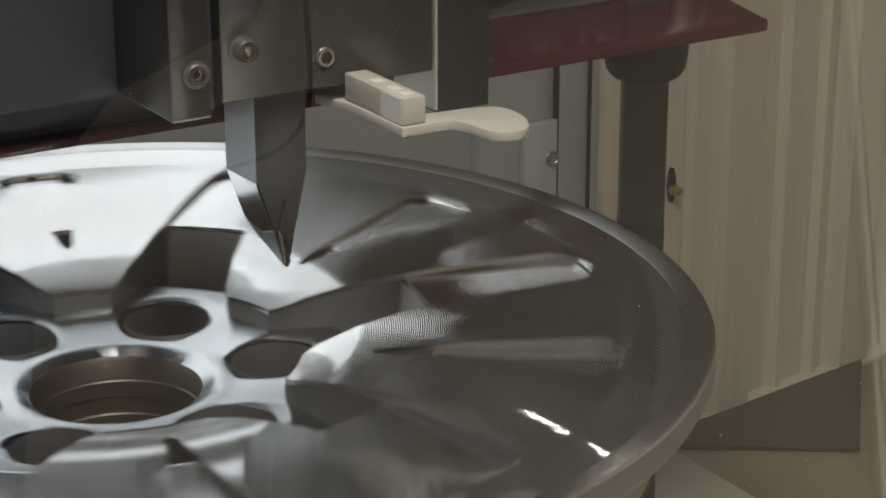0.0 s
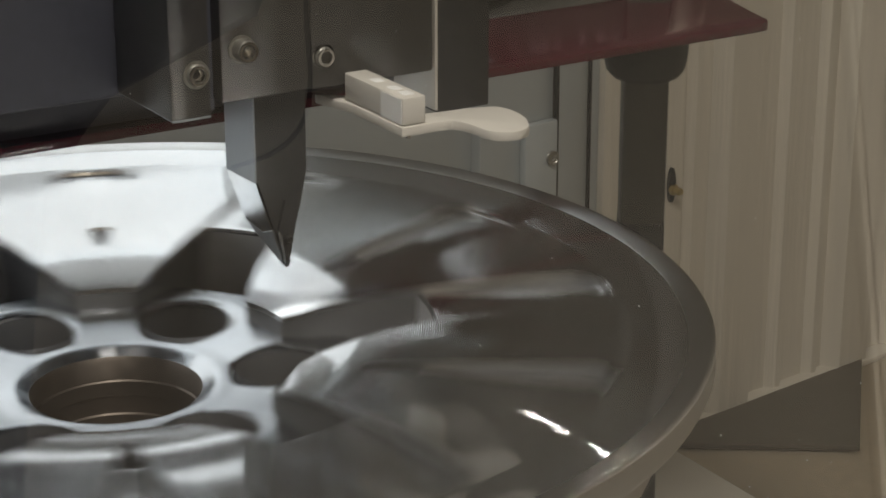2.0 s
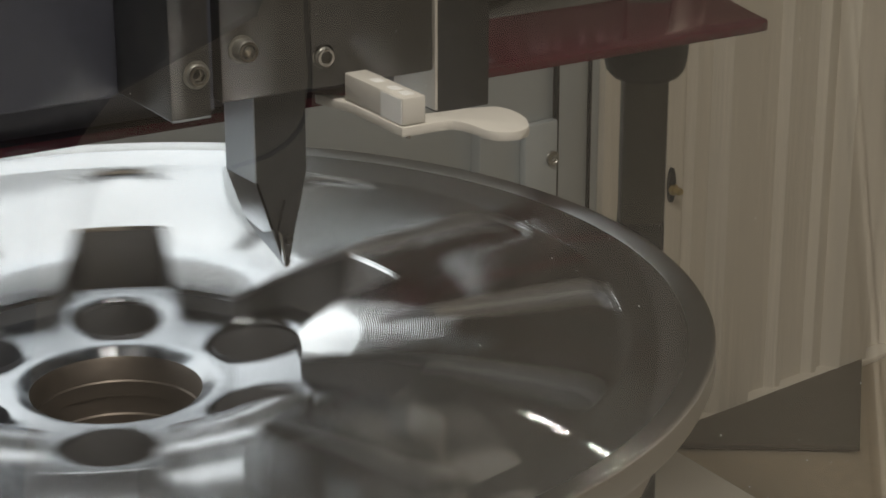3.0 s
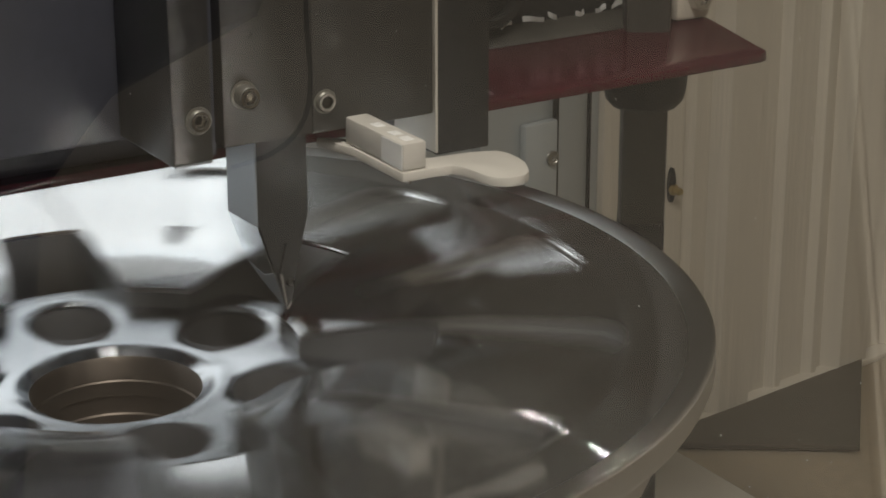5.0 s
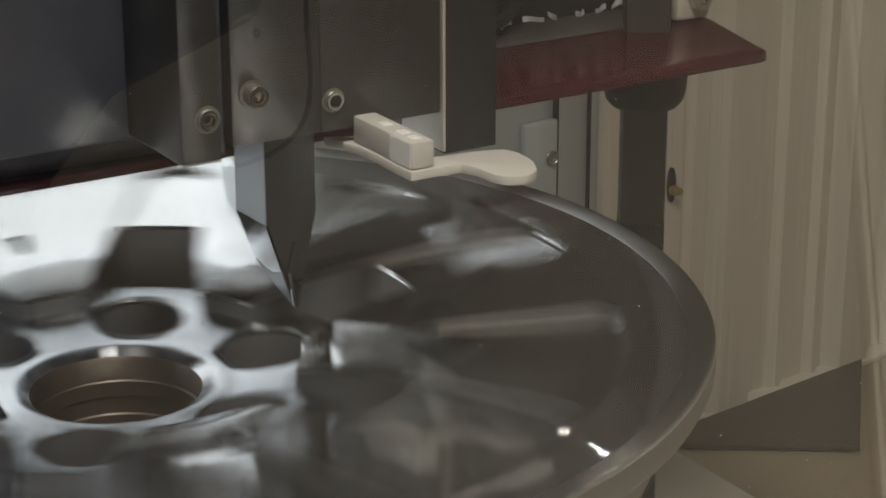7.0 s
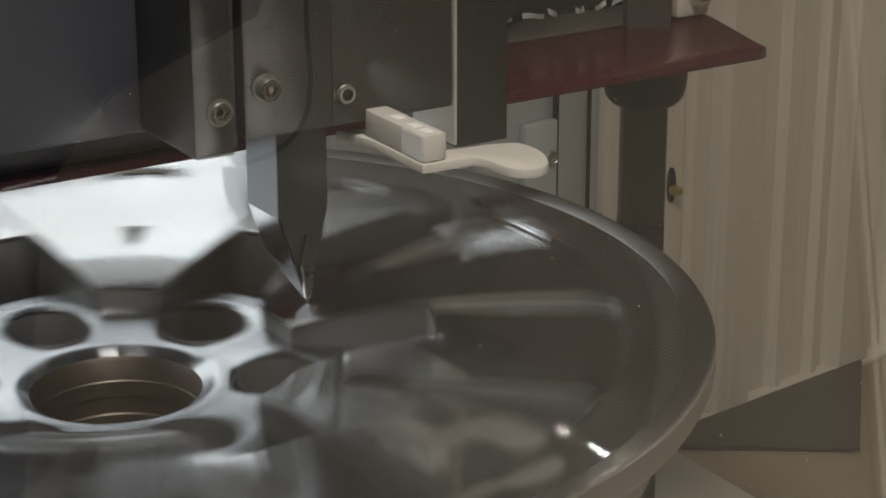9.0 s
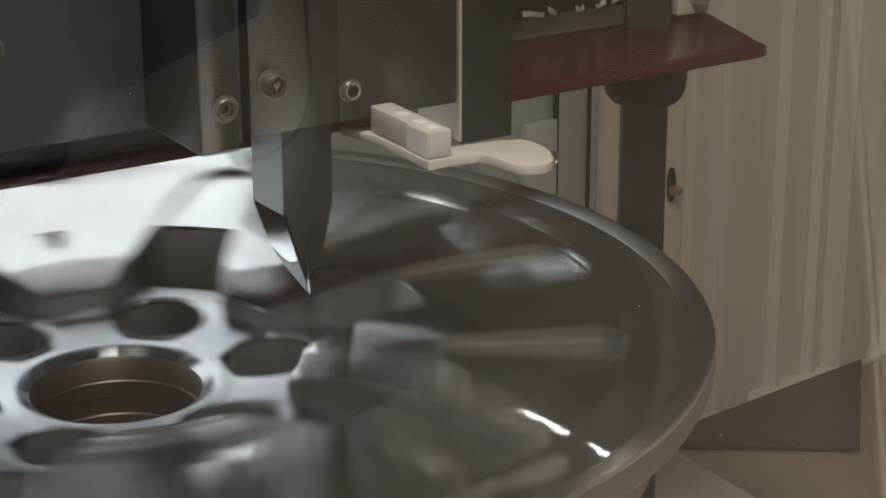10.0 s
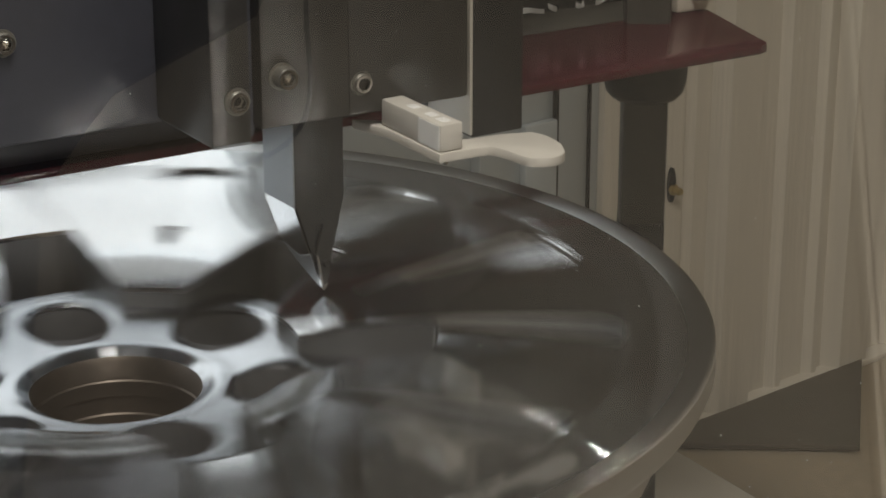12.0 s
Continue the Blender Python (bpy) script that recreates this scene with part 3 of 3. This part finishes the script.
def build_red_plate():
    p = tagged(new("guard_plate"), "dark red translucent guard plate dusted with chips", "guard plate")
    pts = [(-0.7, 0.0745), (0.2, 0.0775), (0.4, 0.0805), (0.4055, 0.0825), (0.4085, 0.087), (0.41, 0.095), (0.427, 0.158), (0.426, 0.2), (0.265, 0.2), (0.241, 0.088), (-0.7, 0.086)]
    part("plate", prism(pts, 0.048, 0.0525, 0.0003), RED, p)
    part("rail", box(0.283, 0.178, 0.0526, 0.432, 0.2, 0.094, 0.002), DARK_HOLE, p, "black beam behind the guard plate")
    part("rail_foot", prism([(0.163, 0.0526), (0.166, 0.055), (0.178, 0.06), (0.178, 0.0526)], 0.283, 0.428, 0.0004), COVER, p, "dusty foot of the beam").matrix_local = Matrix(((0, 0, 1, 0), (1, 0, 0, 0), (0, 1, 0, 0), (0, 0, 0, 1)))
    part("bracket", box(0.405, 0.1585, 0.0527, 0.4285, 0.1775, 0.078, 0.003), WALL, p, "cream bolted bracket")
    part("bracket_nut", turned([(0.0001, 0.004), (0.0035, 0.004), (0.004, 0.006), (0.007, 0.006), (0.0075, 0.0), (0.0001, 0)], 6), CHROME, p, smooth=0).matrix_local = pose(0.4185, 0.1583, 0.066, 90, 0, 0)
    part("hose", turned([(0.019, -0.004), (0.023, -0.004), (0.025, 0.0), (0.023, 0.004), (0.019, 0.004)], 40, True), DARK_HOLE, p, "black hose loop").matrix_local = pose(0.29, 0.172, 0.085, 80, 0, 10)
    col = part("collar", turned([(0.012, 0.008), (0.018, 0.0095), (0.0215, 0.0135), (0.023, 0.02), (0.0235, 0.027), (0.0235, 0.0478)], 40), DARK_HOLE, p, "rounded black collar below the plate")
    col.matrix_local = pose(0.384, 0.158, 0)
    rnd = random.Random(4)
    for i in range(6):
        x, w = 0.303 + 0.0145 * i + rnd.uniform(-0.003, 0.003), rnd.uniform(0.003, 0.007)
        bm = bmesh.new()
        rows = [[bm.verts.new((w * (k / 5 - 1), 0.0012 * j * math.sin(k * 0.5 + i), 0.0009 * math.sin(k * 0.35 + i) + 0.0028 * j)) for k in range(11)] for j in (0, 1)]
        for k in range(10):
            bm.faces.new((rows[0][k], rows[0][k + 1], rows[1][k + 1], rows[1][k]))
        bmesh.ops.solidify(bm, geom=bm.faces[:], thickness=0.0005)
        part("swarf_curl", bm, LABEL, p, "pale curl of swarf").matrix_local = pose(x, 0.1715 + rnd.uniform(-0.003, 0.003), 0.0605 + rnd.uniform(0, 0.002), 0, rnd.uniform(-25, 15), rnd.uniform(-20, 20))
    return p


def build_column():
    c = tagged(new("guide_column"), "dark grey upright guide column behind the wheel", "column")
    part("column_bar", box(-0.0125, -0.01, FLOOR_Z, 0.0125, 0.01, 0.6, 0.003), COVER, c)
    # the column is darker below z = -0.071
    part("dark_lower_length", box(-0.0127, -0.0102, FLOOR_Z + 0.012, 0.0127, 0.0102, -0.071, 0.003), DARK_HOLE, c)
    part("base_flange", turned([(0.0001, FLOOR_Z + 0.012), (0.03, FLOOR_Z + 0.012), (0.032, FLOOR_Z + 0.01), (0.032, FLOOR_Z), (0.0001, FLOOR_Z)], 40), BLACK, c)
    c.matrix_world = pose(0.384, 0.158, 0, 0, 0, -31)
    return c


def build_bolts(head):
    made = []
    for x, z, length, r in ((0.0396, 0.0952, 0.003, 0.0046), (0.0588, 0.1036, 0.007, 0.0046), (0.0968, 0.0949, 0.003, 0.0042), (-0.0375, 0.1181, 0.004, 0.0046)):
        y = -0.006 if 0.05 < x < 0.09 else (-0.004 if x > 0 else 0.05)
        made.append(socket_bolt("socket_bolt", pose(x, y, z, 90, 0, 0), r, length, "bright socket head bolt in the black head"))
        tagged(made[-1], group="bolts in the tool head")
    return made


def build_room():
    """The workshop in front of the machine, behind the camera."""
    tagged(part("room_floor", box(-4, -5, -1.0, 3, -1.6, -0.95), FLOOR), "workshop floor", kind="structure")
    tagged(part("wall_south", box(-4, -3.6, -1.0, 3, -3.5, 3.0), ROOM), "beige workshop wall", kind="structure")
    tagged(part("room_wall_west", box(-4.1, -3.5, -1.0, -4.0, -0.6, 3.0), ROOM), "beige workshop side wall", kind="structure")
    tagged(part("room_wall_east", box(3.0, -3.5, -1.0, 3.1, -0.6, 3.0), ROOM), "beige workshop side wall", kind="structure")
    tagged(part("room_ceiling", box(-4.1, -3.6, 3.0, 3.1, -0.6, 3.1), ROOM), "plain workshop ceiling", kind="structure")


def build_specks():
    """Dust and tiny chips that cling to the outside of the door pane."""
    rnd = random.Random(11)
    bm = bmesh.new()
    for i in range(70):
        x = rnd.uniform(-0.05, 0.046) if i % 3 else rnd.uniform(0.02, 0.046)
        y, r = rnd.uniform(-0.026, 0.026), rnd.choice((0.00005, 0.00006, 0.00008, 0.0001))
        m = pose(x, y, -0.2182, 0, 0, rnd.uniform(0, 180)) @ Matrix.Diagonal((r, r * rnd.uniform(0.4, 1.0), r * 0.4, 1))
        bmesh.ops.create_icosphere(bm, subdivisions=1, radius=1, matrix=m)
    ob = part("dust_specks", bm, LABEL)
    ob.matrix_world = CAM
    tagged(ob, "pale dust specks on the door pane", "dust", kind="stuff")


def build_reflection_board():
    """A tall dark board with a sloping top, added behind the camera for its reflection in the door pane."""
    outline = [(-1.6, 1.4), (0.05, 1.4), (-0.215, 0.338), (-0.402, 0.223), (-0.43, 0.18), (-0.485, 0.085), (-0.49, -2.037), (-1.6, -2.037)]
    ob = part("reflection_board", prism(outline, 0, 0.02), REFLECTION_DARK)
    centre = (CAM @ Vector((-0.033, 0, 2.3)))
    ob.matrix_world = pose(centre.x, centre.y, centre.z, 90, 0, -31.55)
    tagged(ob, "tall dark board added for its reflection in the door pane", kind="structure")


def build_reflection_panel():
    """A tall pale panel in the workshop behind the camera, added for its reflection in the door pane."""
    ob = tagged(new("pale_reflection_panel"), "tall pale panel added for its reflection in the door pane", "cabinet")
    part("body", box(0.518, -0.06, -2.005, 1.3, 0.0, 0.9, 0.004), ROOM, ob)
    part("door", box(0.525, 0.001, -1.95, 0.9, 0.02, 0.88, 0.003), ROOM, ob)
    part("door", box(0.91, 0.001, -1.95, 1.29, 0.02, 0.88, 0.003), ROOM, ob)
    centre = CAM @ Vector((0, 0, 2.2))
    ob.matrix_world = pose(centre.x, centre.y, centre.z, 0, 0, -31.55)


def build_hanging_cable():
    """A black cable that hangs in the workshop behind the camera and shows in the door pane."""
    cu = bpy.data.curves.new("hanging_cable", "CURVE")
    cu.dimensions, cu.bevel_depth, cu.bevel_resolution = "3D", 0.0032, 3
    path = [(-0.2, 2.06), (-0.172, 0.6), (-0.1688, 0.3065), (-0.1674, 0.2648), (-0.1626, 0.216), (-0.1632, 0.193), (-0.1662, 0.17), (-0.1765, 0.1466), (-0.1946, 0.1272), (-0.2182, 0.1119), (-0.26, 0.1)]
    sp = cu.splines.new("NURBS")
    sp.points.add(len(path) - 1)
    for p, (x, y) in zip(sp.points, path):
        p.co = (x, y, 0, 1)
    sp.use_endpoint_u, sp.order_u = True, 3
    cu.materials.append(DARK_HOLE)
    ob = tagged(new("hanging_cable", cu), "black cable hanging in the workshop", "cable")
    ob.matrix_world = CAM @ pose(0, 0, 2.2)


def build_pane():
    pane = part("window_2", box(-0.42, -0.0015, -0.3, 0.42, 0.0015, 0.3), GLASS, smooth=0)
    pane.matrix_world = CAM @ pose(0, 0, -0.22, 90, 0, 0)
    pane.visible_shadow = False
    tagged(pane, "clear acrylic door pane with faint reflections", kind="structure")


build_enclosure()
build_bed()
wheel = build_wheel()
chuck = build_chuck()
head = build_head()
bolts = build_bolts(head)
sensor = build_sensor()
guard = build_red_plate()
build_column()
build_room()
build_reflection_board()
build_reflection_panel()
build_hanging_cable()
build_specks()
build_pane()

# ---- what moves ----
SPIN = (47.3, 128.5, 215.0, 307.5, 399.5, 507.0, 629.0, 743.0, 859.5, 978.3, 1102.9, 1232.3, 1367.6, 1507.0, 1651.2, 1800.1, 1954.2, 2113.6, 2277.3,
        2447.3, 2619.4, 2798.5, 2982.4, 3169.7, 3362.9, 3562.1, 3764.6, 3972.6, 4186.3, 4402.9, 4625.2, 4852.4)


def spin(t):
    """The wheel's turn in degrees: it runs up to speed and then holds it."""
    rate = 2477.4
    if t <= 3.1:
        k = min(int(t * 10 + 1e-6), 30)
        return SPIN[k] + (SPIN[k + 1] - SPIN[k]) * (t * 10 - k)
    a1 = 22.4 + rate * (4.8 - 5.0)
    a1 += 60 * round((SPIN[31] + 2385 * 1.7 - a1) / 60)
    if t >= 4.8:
        return a1 + rate * (t - 4.8)
    u, h = (t - 3.1) / 1.7, 1.7
    return ((2 * u ** 3 - 3 * u * u + 1) * SPIN[31] + (u ** 3 - 2 * u * u + u) * h * 2295 + (3 * u * u - 2 * u ** 3) * a1 + (u ** 3 - u * u) * h * rate)


# time, slide along x, drop in z
HEAD_MOVES = [(0.0, 0.0, 0.0), (3.2, 0.0, 0.0), (3.6, 0.0, -0.002), (4.4, 0.0, -0.0166), (4.8, 0.0, -0.0186), (5.0, 0.0001, -0.0189), (5.5, 0.0001, -0.0203), (6.0, 0.0012, -0.02), (6.5, 0.0026, -0.0195),
              (7.0, 0.0039, -0.019), (9.0, 0.0096, -0.017), (9.5, 0.0108, -0.0165), (10.0, 0.0121, -0.0159), (10.5, 0.0135, -0.0153), (11.0, 0.0148, -0.0147), (11.5, 0.0162, -0.0142), (12.0, 0.0175, -0.0137)]


def motions():
    walk(wheel, [(i / 30, pose(0, 0, 0, 0, 0, spin(i / 30))) for i in range(361)])
    for thing in [head, sensor, *bolts]:
        rest = thing.matrix_world.copy()
        walk(thing, [(t, Matrix.Translation((x, 0, z)) @ rest) for t, x, z in HEAD_MOVES])
    walk(guard, [(t, pose(0, 0, z * 0.87, 0, 0, 0)) for t, x, z in HEAD_MOVES])


motions()
